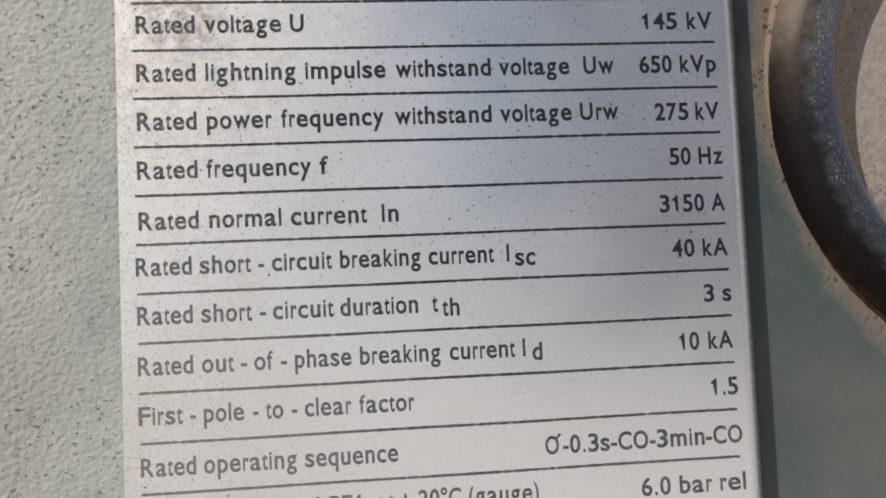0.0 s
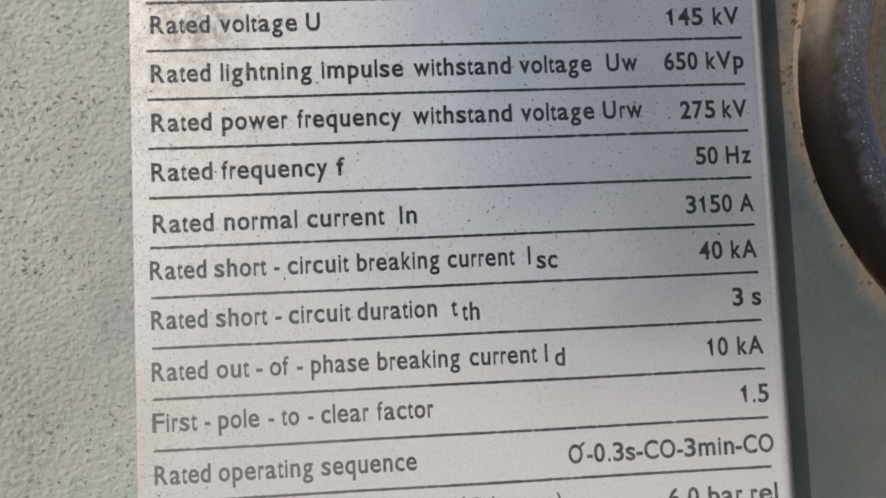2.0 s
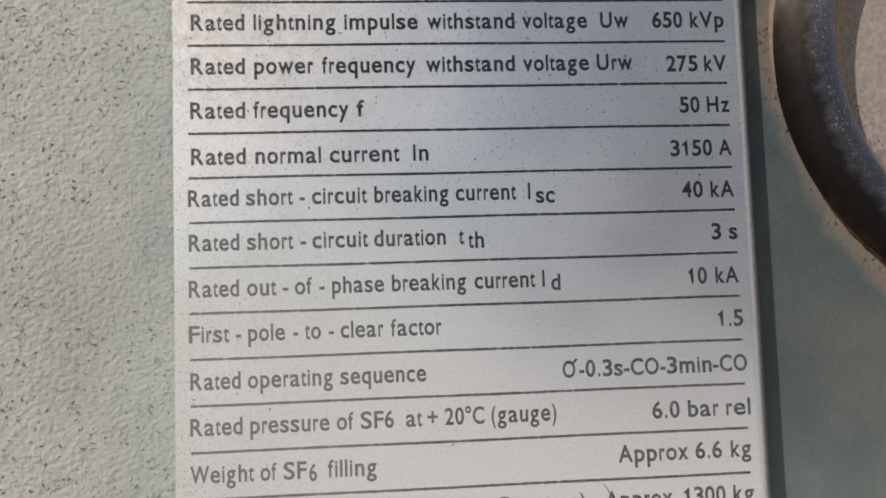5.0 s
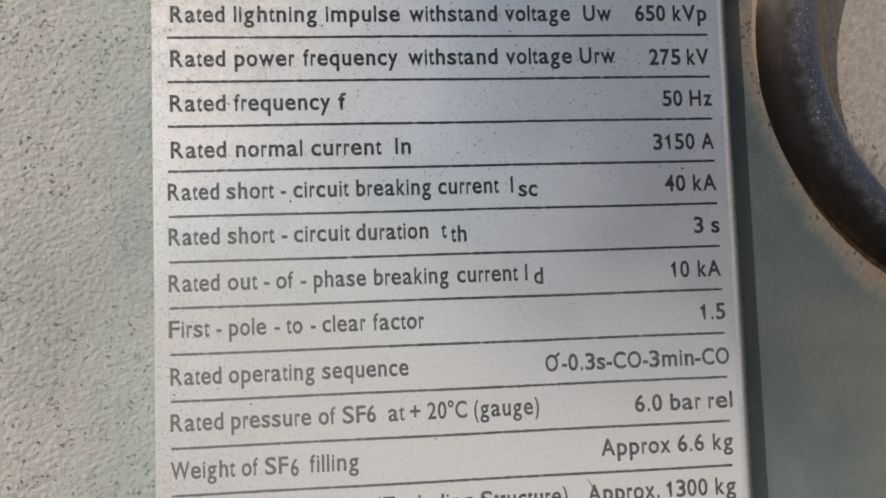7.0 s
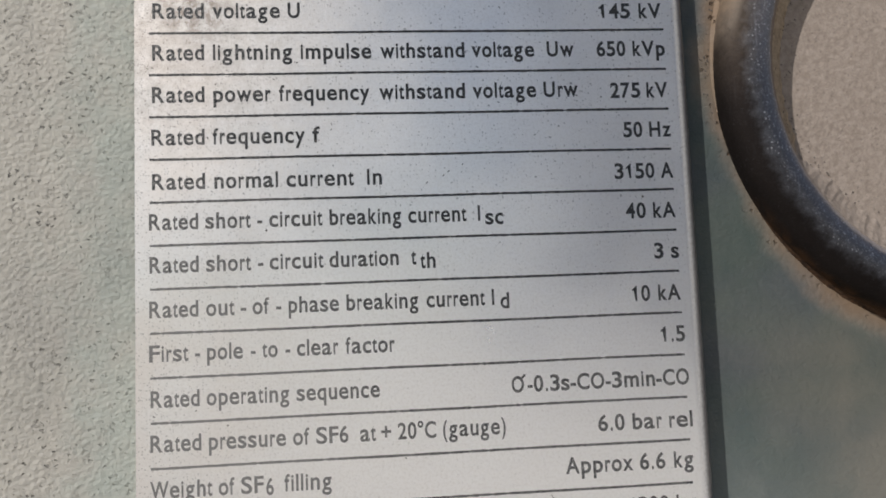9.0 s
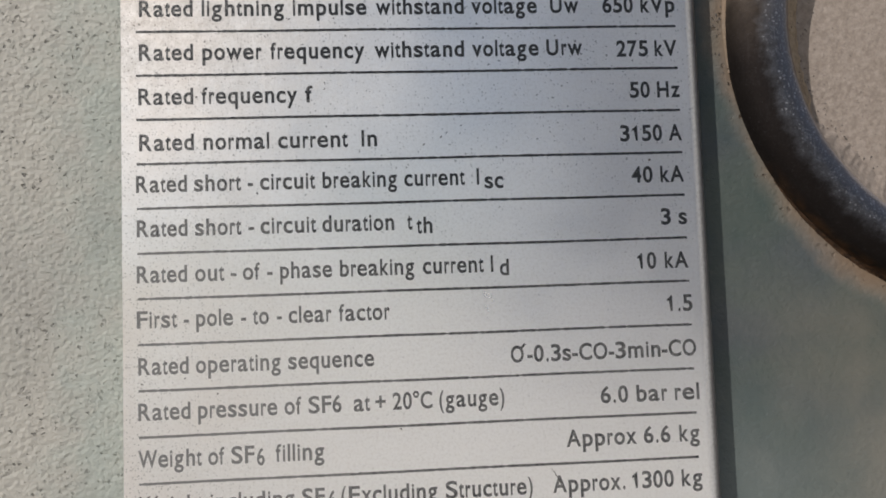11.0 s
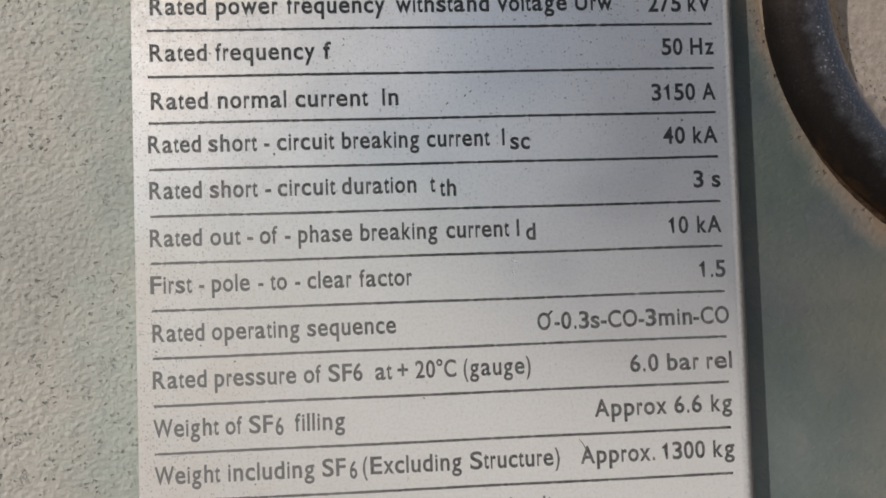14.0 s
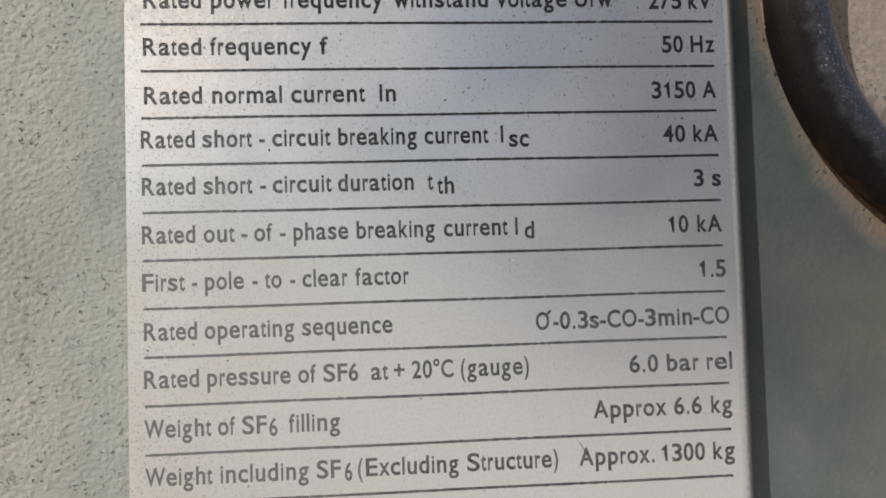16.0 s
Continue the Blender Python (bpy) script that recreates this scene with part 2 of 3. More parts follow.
def ring_material():
    """Dark weathered steel with tan dust; blue-grey sky sheen and dark outer flank are put into its colour."""
    m = Mat("weathered_steel")
    out = m.node("ShaderNodeVectorMath", operation="SUBTRACT")
    m.put(out.inputs[0], m.co)
    out.inputs[1].default_value = (RING_X, 0.0, RING_Z)
    flat = m.node("ShaderNodeVectorMath", operation="MULTIPLY")
    m.put(flat.inputs[0], out.outputs[0])
    flat.inputs[1].default_value = (-1, 0, -1)
    unit = m.node("ShaderNodeVectorMath", operation="NORMALIZE")
    m.put(unit.inputs[0], flat.outputs[0])
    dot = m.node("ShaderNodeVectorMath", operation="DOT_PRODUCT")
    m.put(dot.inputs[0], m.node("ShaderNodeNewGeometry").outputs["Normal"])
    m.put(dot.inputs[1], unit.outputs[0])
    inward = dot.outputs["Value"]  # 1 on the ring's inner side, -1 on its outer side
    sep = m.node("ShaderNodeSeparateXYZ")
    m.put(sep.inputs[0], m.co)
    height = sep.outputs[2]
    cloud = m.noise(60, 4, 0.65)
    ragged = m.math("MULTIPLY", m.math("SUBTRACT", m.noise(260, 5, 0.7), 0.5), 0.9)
    # Blue-grey toward the front and inside: a sky reflection put into the colour.
    sheen = m.ramp(m.math("ADD", inward, ragged), -0.55, 0.32)
    dark_brown = m.mix(cloud, (0.008, 0.0065, 0.006), (0.020, 0.017, 0.017))
    colour = m.mix(sheen, dark_brown, m.mix(cloud, (0.090, 0.095, 0.110), (0.185, 0.190, 0.212)))
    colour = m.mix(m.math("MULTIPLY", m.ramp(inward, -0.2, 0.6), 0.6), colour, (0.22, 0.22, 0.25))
    rim = m.math("MULTIPLY", m.ramp(sep.outputs[1], 0.0, 0.0035), m.ramp(inward, -0.5, -0.9))
    colour = m.mix(m.math("MULTIPLY", rim, m.math("MULTIPLY", m.ramp(m.noise(300, 3), 0.3, 0.6, 0.0, 0.5), m.ramp(height, ZP - 0.03, ZP - 0.05))), colour, (0.11, 0.055, 0.024))
    scratch = m.ramp(m.noise(1.0, 2, 0.6, m.mapped((900, 900, 60), (0, 35, 0))), 0.60, 0.75)
    dots = m.specks(820, 0.28, 0.20)
    mottle = m.math("MULTIPLY", m.ramp(m.noise(1500, 3, 0.7), 0.50, 0.66), 0.6)
    marks = m.math("MAXIMUM", dots, m.math("MAXIMUM", m.math("MULTIPLY", scratch, 0.5), mottle))
    colour = m.mix(m.math("MULTIPLY", marks, m.ramp(sheen, 0.25, 1.0, 0.02, 0.65)), colour, (0.46, 0.47, 0.52))
    flakes = m.math("MULTIPLY", m.specks(1050, 0.36, 0.42, m.mapped(shift=(2, 5, 1))), m.math("MULTIPLY", m.ramp(sheen, 0.15, 0.7), m.ramp(cloud, 0.38, 0.62)))
    colour = m.mix(m.math("MULTIPLY", flakes, 0.65), colour, (0.62, 0.62, 0.64))
    inner = m.ramp(m.math("ADD", inward, m.math("MULTIPLY", ragged, 0.35)), 0.50, 0.72)
    inner = m.math("MULTIPLY", inner, m.ramp(height, ZP - 0.055, ZP - 0.012, 0.35, 1.0))
    blown = m.math("MULTIPLY", m.ramp(m.math("ADD", inward, m.math("MULTIPLY", ragged, 0.5)), -0.25, -0.80), m.ramp(m.noise(260, 4, 0.65), 0.3, 0.7, 0.55, 0.9))
    blown = m.math("MULTIPLY", blown, m.ramp(height, ZP - 0.002, ZP + 0.032, 0.02, 1.0))
    dust = m.math("MAXIMUM", m.math("MULTIPLY", inner, 0.85), m.math("MAXIMUM", blown, m.math("MULTIPLY", m.ramp(m.noise(500, 5, 0.75), 0.15, 0.85, 0.4, 0.8), m.ramp(height, ZP - 0.016, ZP + 0.020, 0.01, 0.26))))
    colour = m.mix(dust, colour, m.mix(m.noise(500, 3), (0.150, 0.098, 0.056), (0.225, 0.158, 0.098)))
    m.set(Base_Color=colour, Metallic=m.ramp(dust, 0.0, 0.35, 0.95, 0.0), Roughness=m.math("MAXIMUM", m.ramp(sheen, 0.0, 1.0, 0.72, 0.46), dust))
    m.bump((m.noise(700, 3), 0.00012), (dots, 0.00005))
    return m.mat


def ground_material():
    """Dry sandy gravel."""
    m = Mat("sandy_gravel")
    stones = m.cells(45)
    colour = m.mix(m.noise(3, 5, 0.6), (0.56, 0.525, 0.475), (0.66, 0.625, 0.575))
    colour = m.mix(m.ramp(m.noise(60, 3), 0.4, 0.7, 0.0, 0.4), colour, (0.34, 0.30, 0.25))
    m.set(Base_Color=colour, Roughness=0.95)
    m.bump((stones.outputs["Distance"], 0.01))
    return m.mat


def reflected_blue_material():
    """Blue of the added wall, chosen for the tint it reflects in the nameplate."""
    m = Mat("reflected_blue")
    m.set(Base_Color=m.mix(m.noise(2, 5, 0.6), (0.024, 0.066, 0.160), (0.042, 0.096, 0.205)), Roughness=0.9)
    m.bump((m.noise(40, 3), 0.004))
    return m.mat


def crumb_material():
    """Dark grey-brown grit."""
    m = Mat("grit")
    m.set(Base_Color=m.mix(m.noise(1500, 2), (0.05, 0.043, 0.038), (0.11, 0.095, 0.085)), Roughness=0.9)
    return m.mat


def caked_material(name, low, high, dirt):
    """Caked dirt with dark grit in it."""
    m = Mat(name)
    colour = m.mix(m.ramp(m.noise(420, 4, 0.7), 0.3, 0.7), low, high)
    colour = m.mix(m.math("MULTIPLY", m.specks(700, 0.3, 0.22), dirt), colour, (0.05, 0.035, 0.025))
    m.set(Base_Color=colour, Roughness=0.95, Specular_IOR_Level=0.2)
    m.bump((m.noise(900, 4, 0.7), 0.0003))
    return m.mat


REFLECTED_BLUE, CRUMB = reflected_blue_material(), crumb_material()
DUST = caked_material("caked_dust", (0.23, 0.172, 0.115), (0.38, 0.300, 0.215), 0.8)
RUST = caked_material("crusted_rust", (0.012, 0.007, 0.005), (0.060, 0.032, 0.016), 0.4)
PAINT, PLATE, PRINT, STEEL, GRAVEL = paint_material(), plate_material(), print_material(), ring_material(), ground_material()


# ---- building ----
def mesh_object(name, bm, material, parent=None, label="", smooth=False):
    data = bpy.data.meshes.new(name)
    bmesh.ops.recalc_face_normals(bm, faces=bm.faces[:])
    bm.to_mesh(data)
    bm.free()
    data.materials.append(material)
    if smooth:
        data.polygons.foreach_set("use_smooth", [True] * len(data.polygons))
    ob = new(name, data)
    if parent:
        ob.parent = parent
    if label:
        tagged(ob, label)
    return ob


def box(x0, x1, y0, y1, z0, z1, bevel=0.0, segments=2):
    bm = bmesh.new()
    bmesh.ops.create_cube(bm, size=1.0)
    for v in bm.verts:
        v.co = (x0 if v.co.x < 0 else x1, y0 if v.co.y < 0 else y1, z0 if v.co.z < 0 else z1)
    if bevel:
        bmesh.ops.bevel(bm, geom=bm.edges[:], offset=bevel, segments=segments, profile=0.5, affect="EDGES")
    return bm


def ground():
    bm = bmesh.new()
    bmesh.ops.create_grid(bm, x_segments=40, y_segments=40, size=600)
    tagged(mesh_object("ground", bm, GRAVEL), "dry sandy gravel ground of the switchyard", "ground", kind="structure")


def cabinet():
    """The enclosure whose front carries the plate and the ring."""
    root = tagged(new("control_cabinet"), "grey-green painted steel control cabinet, dusty and specked", "cabinet")
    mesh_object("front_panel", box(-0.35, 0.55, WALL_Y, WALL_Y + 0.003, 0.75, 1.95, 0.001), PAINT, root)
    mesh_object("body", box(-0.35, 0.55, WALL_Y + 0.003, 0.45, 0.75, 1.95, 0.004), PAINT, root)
    for x in (-0.30, 0.46):
        for y in (0.05, 0.40):
            mesh_object("leg", box(x, x + 0.04, y - 0.02, y + 0.02, 0.0, 0.75, 0.002), PAINT, root)


def ring_handle():
    bm = bmesh.new()
    steps, around = 160, 40
    grid = []
    for i in range(steps):
        a = 2 * math.pi * i / steps
        row = []
        for j in range(around):
            b = 2 * math.pi * j / around
            r = RING_R + TUBE_R * math.cos(b)
            row.append(bm.verts.new((RING_X + r * math.cos(a), TUBE_Y + TUBE_R * math.sin(b), RING_Z + r * math.sin(a))))
        grid.append(row)
    for i in range(steps):
        for j in range(around):
            k, l = (i + 1) % steps, (j + 1) % around
            bm.faces.new((grid[i][j], grid[k][j], grid[k][l], grid[i][l]))
    root = tagged(new("ring_handle"), "dark worn steel ring with rust-brown dust, fixed on the cabinet front", "ring")
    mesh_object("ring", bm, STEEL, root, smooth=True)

    # dust that has settled in the corner between tube and panel, inside and outside, and rust below
    mesh_object("dust_fillet", fillet(90, 212, -1, 57, lambda a: 0.0046 * min(1.0, (212 - a) / 14), 3), DUST, root, "caked tan dust along the inner side", smooth=True)
    mesh_object("dust_fillet", fillet(196, 360, -1, 36, lambda a: 0.0075 * min(1.0, (a - 196) / 20), 6), PAINT, root, "dust drifted against the lower inner side", smooth=True)
    mesh_object("dust_fillet", fillet(105, 188, 1, 16, lambda a: 0.0008 * min(1.0, (188 - a) / 25), 4), PAINT, root, "caked brown dust along the outer side", smooth=True)
    mesh_object("rust_crust", fillet(212, 345, 1, 4, lambda a: 0.0012 * min(1.0, (a - 212) / 25), 5), RUST, root, "brown crusted rust", smooth=True)

    # grit caught along the foot of the dust, inside and outside
    rng = random.Random(8)
    bm = bmesh.new()
    for i in range(205):
        a = radians(rng.uniform(125, 300) if i < 150 else rng.triangular(125, 215, 180))
        r = RING_R - TUBE_R - 0.0045 - rng.triangular(-0.0006, 0.0065, 0.0) if i < 150 else RING_R + TUBE_R + rng.triangular(0.0006, 0.0055, 0.0015)
        size = rng.triangular(0.00008, 0.00032, 0.00014)
        centre = Vector((RING_X + r * math.cos(a), WALL_Y - size * 0.3, RING_Z + r * math.sin(a)))
        spin = Euler([rng.uniform(0, 6.3) for _ in range(3)]).to_matrix().to_4x4()
        shape = Matrix.Diagonal((rng.uniform(0.8, 2.2), 0.8, rng.uniform(0.5, 1.0), 1))
        bmesh.ops.create_icosphere(bm, subdivisions=1, radius=size, matrix=Matrix.Translation(centre) @ spin @ shape)
    tagged(mesh_object("grit", bm, CRUMB, root, "dark grit caught in the dust"), kind="stuff")


def fillet(start, end, side, climb, width, seed):
    """A ragged wedge of dirt from the tube's flank down to the panel. side: 1 outside, -1 inside the ring;
    climb: degrees up the flank; width: metres over the panel, by the angle round the ring."""
    rng = random.Random(seed)
    waves = [(rng.uniform(10, 110), rng.uniform(0, 6.3), rng.uniform(0.005, 0.018)) for _ in range(12)]
    bm = bmesh.new()
    steps, rows = int((end - start) * 2.4), []
    for i in range(steps + 1):
        degrees = start + (end - start) * i / steps
        a = radians(degrees)
        w = width(degrees) * (1 + sum(h * math.sin(f * a + p) for f, p, h in waves)) + 0.0001
        b = radians(climb) * min(1.0, 0.05 + (degrees - start) / 12, 0.05 + (end - degrees) / 12)
        top = (TUBE_R * math.cos(b) - 0.0004, TUBE_Y - TUBE_R * math.sin(b))
        foot = (TUBE_R + w, WALL_Y + 0.0002)
        row = []
        for k in range(8):
            u = k / 7
            sag = 0.10 * math.sin(math.pi * u) * (foot[0] - top[0])
            grain = 0.00026 * (noise.noise((degrees * 0.9, k * 0.9, seed)) if 0 < k < 7 else 0.0)
            r = RING_R + side * (top[0] + (foot[0] - top[0]) * u - sag * 0.5)
            y = top[1] + (foot[1] - top[1]) * u + sag * 0.5 + grain
            row.append(bm.verts.new((RING_X + r * math.cos(a), y, RING_Z + r * math.sin(a))))
        rows.append(row)
    for p, q in zip(rows, rows[1:]):
        for k in range(7):
            bm.faces.new((p[k], p[k + 1], q[k + 1], q[k]))
    return bm


# ---- the nameplate ----
CAP = 0.0039
PITCH = 0.01087
FACE = -0.00004


CAP_UNIT, LOW_UNIT = 0.682, 0.449  # the font's capital and small-letter heights
LOW_RATIO = 0.728                  # small letters on the plate, of the capitals
ADVANCE = {556: "0123456789abdeghnopqu", 500: "ckvxyzs", 222: "il", 278: "ftI./", 333: "r()-", 722: "RUHCNw",
           667: "AVES", 833: "Mm", 778: "O", 611: "F", 944: "W", 584: "+", 400: "\u00b0"}
BEFORE = {66: "bhkmnpru(", 55: "il", 82: "EFHIMNRU.", 36: "acdegoqsz023456789COS+)-\u00b0", 12: "vwxyAVWft/", 100: "1"}
AFTER = {66: "hmnudgq)", 55: "il", 38: "abceopsz023456789CORS+(-\u00b0", 82: "HIMNU.", 12: "vwxyAVWfkrt/", 50: "E", 28: "F", 190: "1"}


def lookup(table, letter):
    return next(value for value, letters in table.items() if letter in letters)


def flagged_one():
    """A figure one with its flag."""
    bm = bmesh.new()
    outline = ((0.62, 0), (1, 0), (1, 1), (0.76, 1), (0.45, 0.87), (0, 0.76), (0, 0.62), (0.35, 0.69), (0.62, 0.80))
    face = bm.faces.new([bm.verts.new((x, y, 0)) for x, y in outline])
    bmesh.ops.triangulate(bm, faces=[face])
    data = bpy.data.meshes.new("letter")
    bm.to_mesh(data)
    bm.free()
    return data


def glyph(letter, weight, store={}):
    """The mesh of one letter, its ink from 0 to 1 across and in capital heights upwards."""
    if (letter, weight) not in store:
        curve = bpy.data.curves.new("letter", "FONT")
        curve.body, curve.size, curve.resolution_u, curve.offset = letter, 1.0, 5, 0.0 if letter == "M" else weight
        ob = new("letter", curve)
        bpy.context.view_layer.update()
        data = bpy.data.meshes.new_from_object(ob.evaluated_get(bpy.context.evaluated_depsgraph_get()))
        bpy.data.objects.remove(ob)
        bpy.data.curves.remove(curve)
        xs = [v.co.x for v in data.vertices]
        a, b = min(xs), max(xs)
        for v in data.vertices:
            y = v.co.y
            if letter in "abcdefghiklmnopqrstuvwxyz":
                knee = LOW_UNIT + weight
                top = CAP_UNIT * LOW_RATIO
                y = y * top / knee if y < knee else top + (y - knee) * (CAP_UNIT - top) / (CAP_UNIT - knee)
            v.co = ((v.co.x - a) / (b - a), y / CAP_UNIT, 0)
        store[letter, weight] = data if letter != "1" else flagged_one()
    return store[letter, weight]


def words_mesh(name, items, parent, weight):
    """One mesh of the words of a line. items: (word, from x, to x, baseline z), in millimetres from the second rule's left end."""
    bm = bmesh.new()
    for text, x0, x1, z in items:
        pen = -lookup(BEFORE, text[0])
        inks = []
        for letter in text:
            wide = lookup(ADVANCE, letter)
            inks.append((letter, pen + lookup(BEFORE, letter), pen + wide - lookup(AFTER, letter)))
            pen += wide
        k = (x1 - x0) / inks[-1][2] / 1000
        for letter, a, b in inks:
            data = glyph(letter, weight).copy()
            data.transform(Matrix((((b - a) * k, 0, 0, x0 / 1000 + a * k), (0, 0, 1, FACE), (0, CAP, 0, ZP + z / 1000), (0, 0, 0, 1))))
            bm.from_mesh(data)
            bpy.data.meshes.remove(data)
    data = bpy.data.meshes.new(name)
    bm.to_mesh(data)
    bm.free()
    data.materials.append(PRINT)
    ob = tagged(new(name, data), "dark grey printed lettering")
    ob.parent = parent
    return ob


LINES = [
    (23.4, "Manufacturing 35.5 70.6|/No. 72.4 81.7"),
    (14.85, "Rated 0.9 13.8|voltage 15.9 33.0|U 35.0 38.1"),
    (14.19, "145 117.4 126.0|kV 128.4 134.6"),
    (3.87, "Rated 0.8 13.7|lightning 15.9 35.9|impulse 38.1 56.3|withstand 58.6 80.7|voltage 82.6 99.3|Uw 102.7 110.0"),
    (3.78, "650 116.2 124.1|kVp 126.1 135.0"),
    (-7.08, "Rated 0.7 13.7|power 15.9 30.3|frequency 32.4 55.5|withstand 58.0 80.4|voltage 82.4 99.3|Urw 101.3 110.5"),
    (-7.64, "275 119.3 127.5|kV 129.2 135.0"),
    (-18.04, "Rated 0.5 13.6|frequency 15.6 38.7|f 40.6 42.5"),
    (-18.34, "50 122.2 127.4|Hz 129.3 135.2"),
    (-29.36, "Rated 0.6 13.6|normal 15.9 31.7|current 33.8 50.8|In 54.2 58.0"),
    (-29.46, "3150 119.2 130.0|A 131.7 135.1"),
    (-39.49, "Rated -0.2 11.8|short 13.5 24.7|- 26.3 27.6|circuit 29.3 42.6|breaking 44.4 62.6|current 64.4 79.4|I 82.4 83.0"),
    (-40.49, "sc 84.3 89.0"),
    (-40.04, "40 121.6 127.0|kA 129.0 135.1"),
    (-50.24, "Rated -0.1 11.8|short 13.6 24.6|- 26.3 27.7|circuit 29.2 42.6|duration 44.1 61.6|t 64.8 66.1"),
    (-51.26, "th 67.1 71.0"),
    (-50.81, "3 128.6 131.1|s 133.1 135.3"),
    (-61.28, "Rated -0.2 11.6|out 13.5 20.4|- 21.9 23.3|of 24.8 28.9|- 30.6 31.9|phase 33.7 46.2|breaking 48.1 66.2|current 68.3 83.3|I 85.1 85.7"),
    (-62.25, "d 87.3 89.6"),
    (-61.78, "10 122.0 126.8|kA 129.0 135.0"),
    (-72.07, "First -0.3 9.1|- 10.7 11.9|pole 13.6 22.3|- 24.2 25.4|to 27.0 30.8|- 32.7 33.9|clear 35.5 45.8|factor 47.6 59.9"),
    (-72.59, "1.5 129.0 135.5"),
    (-83.16, "Rated -0.0 11.7|operating 13.4 33.4|sequence 35.2 55.8"),
    (-83.72, "O 89.2 92.4|- 93.3 94.6|0.3s 94.9 104.2|- 104.4 105.9|CO 106.2 113.3|- 113.6 115.0|3min 115.3 126.7|- 127.0 128.5|CO 128.8 135.8"),
    (-93.85, "Rated -0.1 12.0|pressure 13.8 32.4|of 34.1 38.1|SF6 39.8 47.7|at 50.6 54.5|+ 55.8 58.3|20°C 60.0 69.6|(gauge) 71.3 87.2"),
    (-94.49, "6.0 111.1 118.0|bar 120.1 127.9|rel 129.8 136.0"),
    (-104.86, "Weight -0.2 14.5|of 16.0 19.8|SF 21.4 26.8|filling 31.8 43.3"),
    (-105.51, "6 27.4 29.2"),
    (-104.69, "Approx 102.1 119.6|6.6 121.4 128.1|kg 130.4 135.5"),
    (-115.55, "Weight -0.1 14.6|including 16.4 36.0|SF 37.8 43.2|(Excluding 47.1 70.1|Structure) 72.1 93.3"),
    (-116.29, "6 44.1 45.8"),
    (-115.52, "Approx. 98.3 116.2|1300 118.0 128.4|kg 130.4 135.6"),
    (-126.3, "voltage 35.3 50.9|of 52.1 55.8|auxilliary 58.0 76.7|circuits 78.6 93.4"),
]


def spaced(text):
    """(word, x0, x1) triples from "word x0 x1|word x0 x1"."""
    for item in text.split("|"):
        word, x0, x1 = item.rsplit(" ", 2)
        yield word, float(x0), float(x1)


def spaced_start(text):
    return next(spaced(text))[1]


# x, z, length, width in millimetres, turn in degrees
FLECKS = [
    (126.4, -34.4, 0.8, 0.7, 0), (28.6, -40.4, 0.6, 0.5, 0), (14.3, -16.4, 0.5, 0.5, 0), (37.1, 2.9, 0.9, 0.35, 30),
    (69.5, -29.3, 0.9, 0.35, 40), (73.9, -27.4, 0.8, 0.3, 55), (75.3, -26.4, 0.8, 0.3, 35), (79.0, -24.6, 0.6, 0.3, 20),
    (61.8, -98.6, 0.8, 0.35, -25), (18.4, -88.3, 0.5, 0.4, 0), (22.5, -116.6, 0.5, 0.4, 0), (0.8, -85.4, 0.9, 0.3, -20),
    (10.8, -84.4, 0.6, 0.3, 40), (128.2, 22.4, 1.6, 0.3, 50),
]


def fleck(x, z, length, width, turn, parent):
    """A small uneven crumb of dirt on the plate."""
    rng = random.Random(round(x * 1e5))
    bm = bmesh.new()
    c, s = math.cos(radians(turn)), math.sin(radians(turn))
    top = bm.verts.new((x, -0.00016, z))
    rim = []
    for k in range(9):
        a = 2 * math.pi * k / 9
        r = rng.uniform(0.7, 1.15)
        u, v = r * math.cos(a) * length / 2, r * math.sin(a) * width / 2
        rim.append(bm.verts.new((x + u * c - v * s, -0.00001, z + u * s + v * c)))
    for k in range(9):
        bm.faces.new((top, rim[k], rim[(k + 1) % 9]))
    bm.faces.new(rim[::-1])
    return mesh_object("dirt_crumb", bm, CRUMB, parent)


def hair(points, parent):
    """A curled hair of fibre that sticks to the plate."""
    bm = bmesh.new()
    rows = []
    for x, z, w in points:
        rows.append([bm.verts.new((x / 1000 + d * w / 1000, y, ZP + z / 1000)) for d, y in ((-0.5, -0.00001), (0.0, -0.00015), (0.5, -0.00001))])
    for a, b in zip(rows, rows[1:]):
        for k in range(2):
            bm.faces.new((a[k], a[k + 1], b[k + 1], b[k]))
    return mesh_object("fibre", bm, CRUMB, parent)


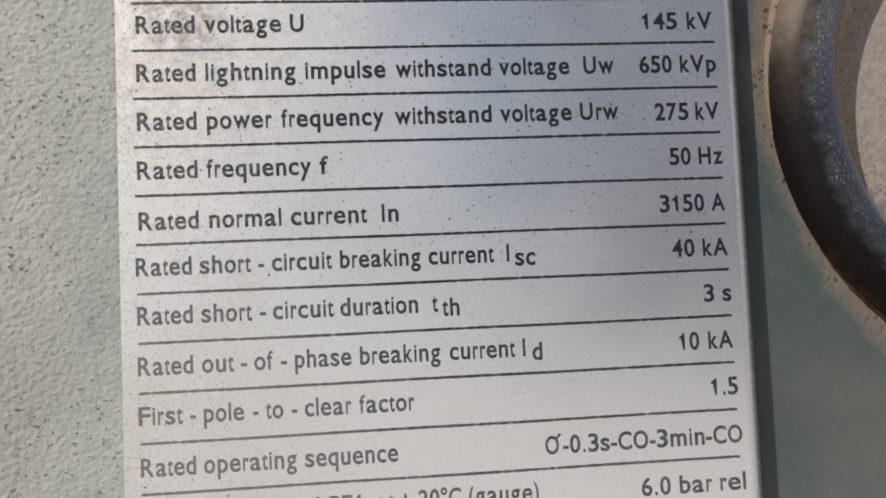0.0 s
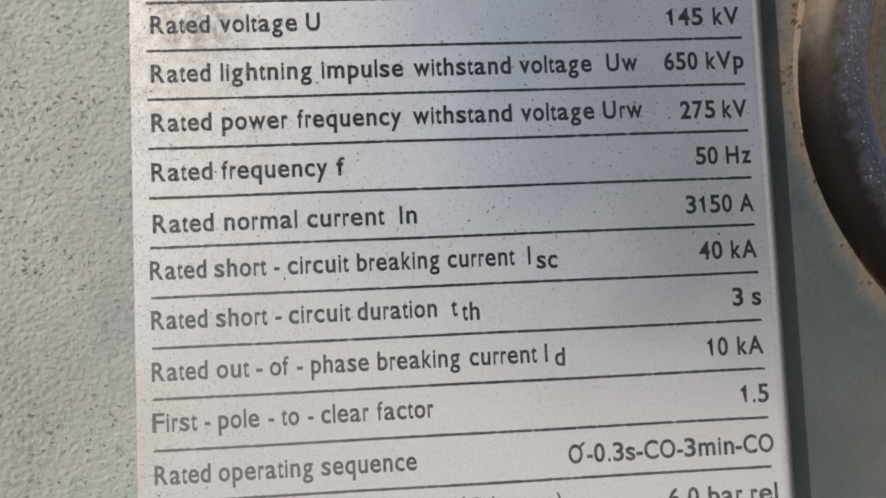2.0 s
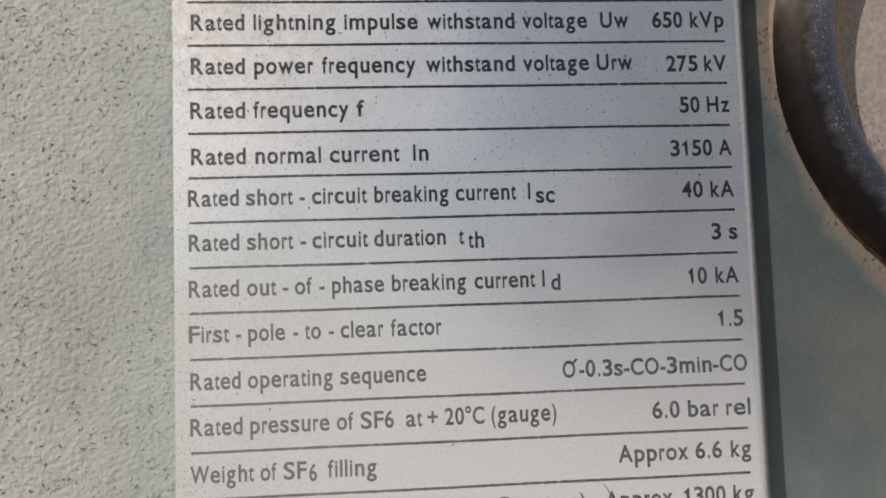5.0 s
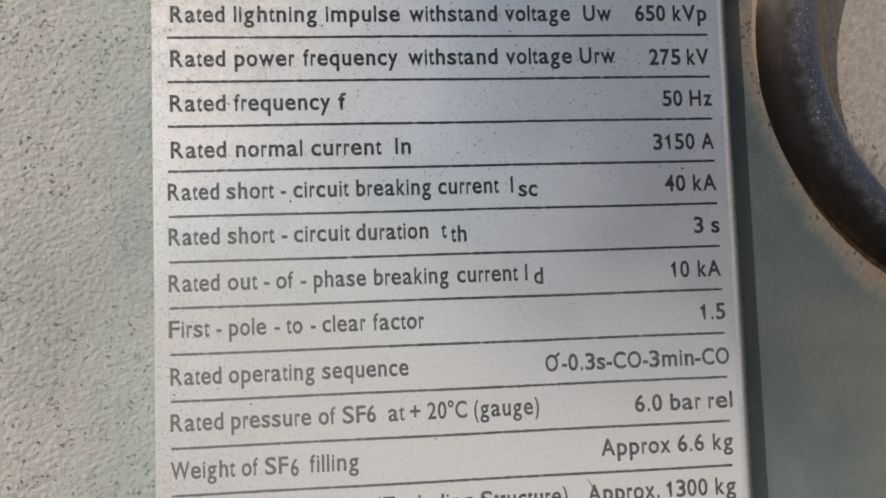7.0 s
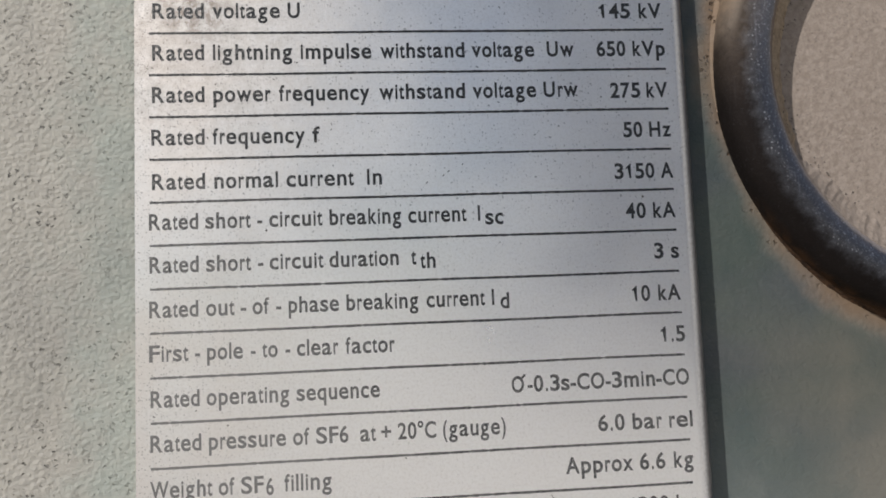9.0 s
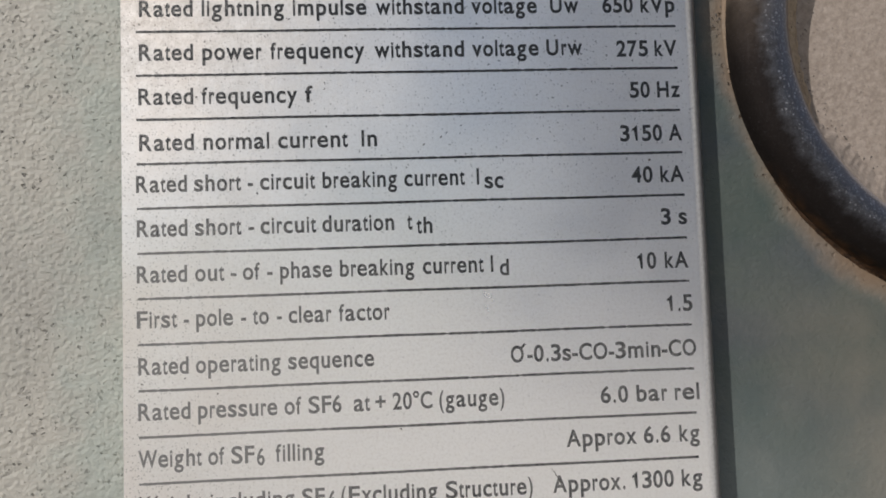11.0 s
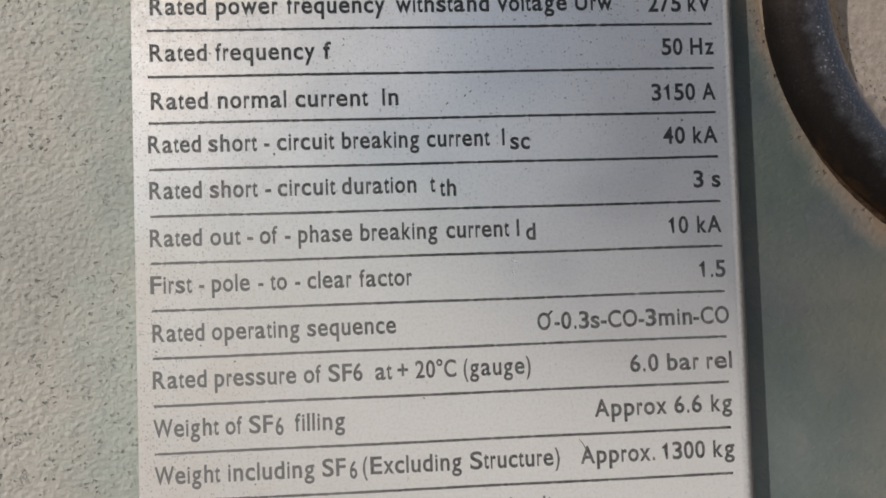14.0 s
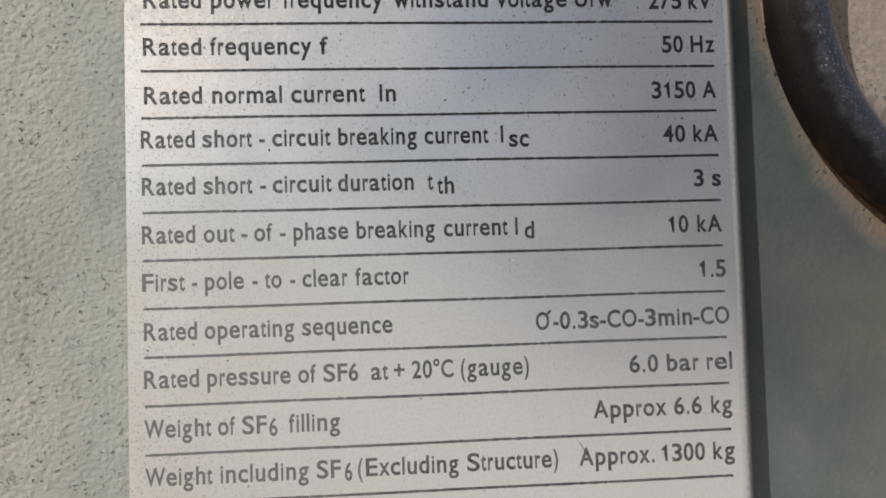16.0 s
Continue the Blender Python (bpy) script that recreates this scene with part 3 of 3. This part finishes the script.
def printed_rule(z, seed):
    """A printed line across the plate, its edges frayed and nicked."""
    rng = random.Random(seed)
    bm = bmesh.new()
    steps, last = 270, None
    for i in range(steps + 1):
        half = 0.00031 + rng.uniform(-0.00005, 0.00004) - (0.00012 if rng.random() < 0.05 else 0.0)
        drift = 0.00004 * math.sin(i * 0.05 + seed) + rng.uniform(-0.00003, 0.00003)
        pair = [bm.verts.new((0.135 * i / steps, FACE, z + drift + d)) for d in (-half, half)]
        if last:
            bm.faces.new((last[0], pair[0], pair[1], last[1]))
        last = pair
    return bm


def nameplate():
    root = tagged(new("nameplate"), "pale aluminium rating plate with printed rows, specked with dirt", "nameplate")
    x0, x1, z0, z1 = -0.0036, 0.1409, ZP - 0.178, ZP + 0.085
    sheet = box(x0, x1, 0.0, 0.0022, z0, z1)
    edges = [e for e in sheet.edges if all(v.co.x > 0.1 and v.co.y < 0.001 for v in e.verts)]
    bmesh.ops.bevel(sheet, geom=edges, offset=0.0021, segments=6, profile=0.5, affect="EDGES")
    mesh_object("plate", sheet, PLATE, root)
    mesh_object("spacer", box(x0 + 0.004, x1 - 0.004, 0.0022, WALL_Y, z0 + 0.004, z1 - 0.004), PLATE, root)
    for k in range(0, 15):
        z = ZP + PITCH * (2 - k)
        mesh_object("rule", printed_rule(z, k), PRINT, root)
    mesh_object("divider", box(0.0334, 0.0339, FACE, 0.00002, ZP + 2 * PITCH + 0.0003, ZP + 2 * PITCH + 0.011), PRINT, root)
    hair(((98.1, -109.8, 0.1), (98.9, -110.8, 0.22), (99.5, -111.9, 0.25), (100.0, -112.8, 0.2), (100.1, -113.6, 0.1)), root)
    for x, z, length, width, turn in FLECKS:
        fleck(x / 1000, ZP + z / 1000, length / 1000, width / 1000, turn, root)
    tick = bmesh.new()
    tick.faces.new([tick.verts.new((x / 1000, FACE - 0.00001, ZP + z / 1000)) for x, z in ((91.3, -80.6), (91.8, -80.8), (93.1, -79.4), (92.5, -79.2))])
    mesh_object("prime_mark", tick, PRINT, root)
    for z, text in LINES:
        words_mesh("text_line", [(w, a, b, z) for w, a, b in spaced(text)], root, (0.003 if spaced_start(text) > 88 else 0.0) + (0.023 if z > -10 else 0.020 if z > -60 else 0.018))


def add_reflected_wall():
    """An unseen wall added behind the camera, to darken what the nameplate reflects."""
    wall = mesh_object("reflected_wall", box(2.2, 20.0, -14.0, -10.0, 0.0, 9.0, 0.02), REFLECTED_BLUE)
    tagged(wall, "unseen blue wall added for its reflection in the nameplate", "wall", kind="structure")


ground()
add_reflected_wall()
cabinet()
ring_handle()
nameplate()
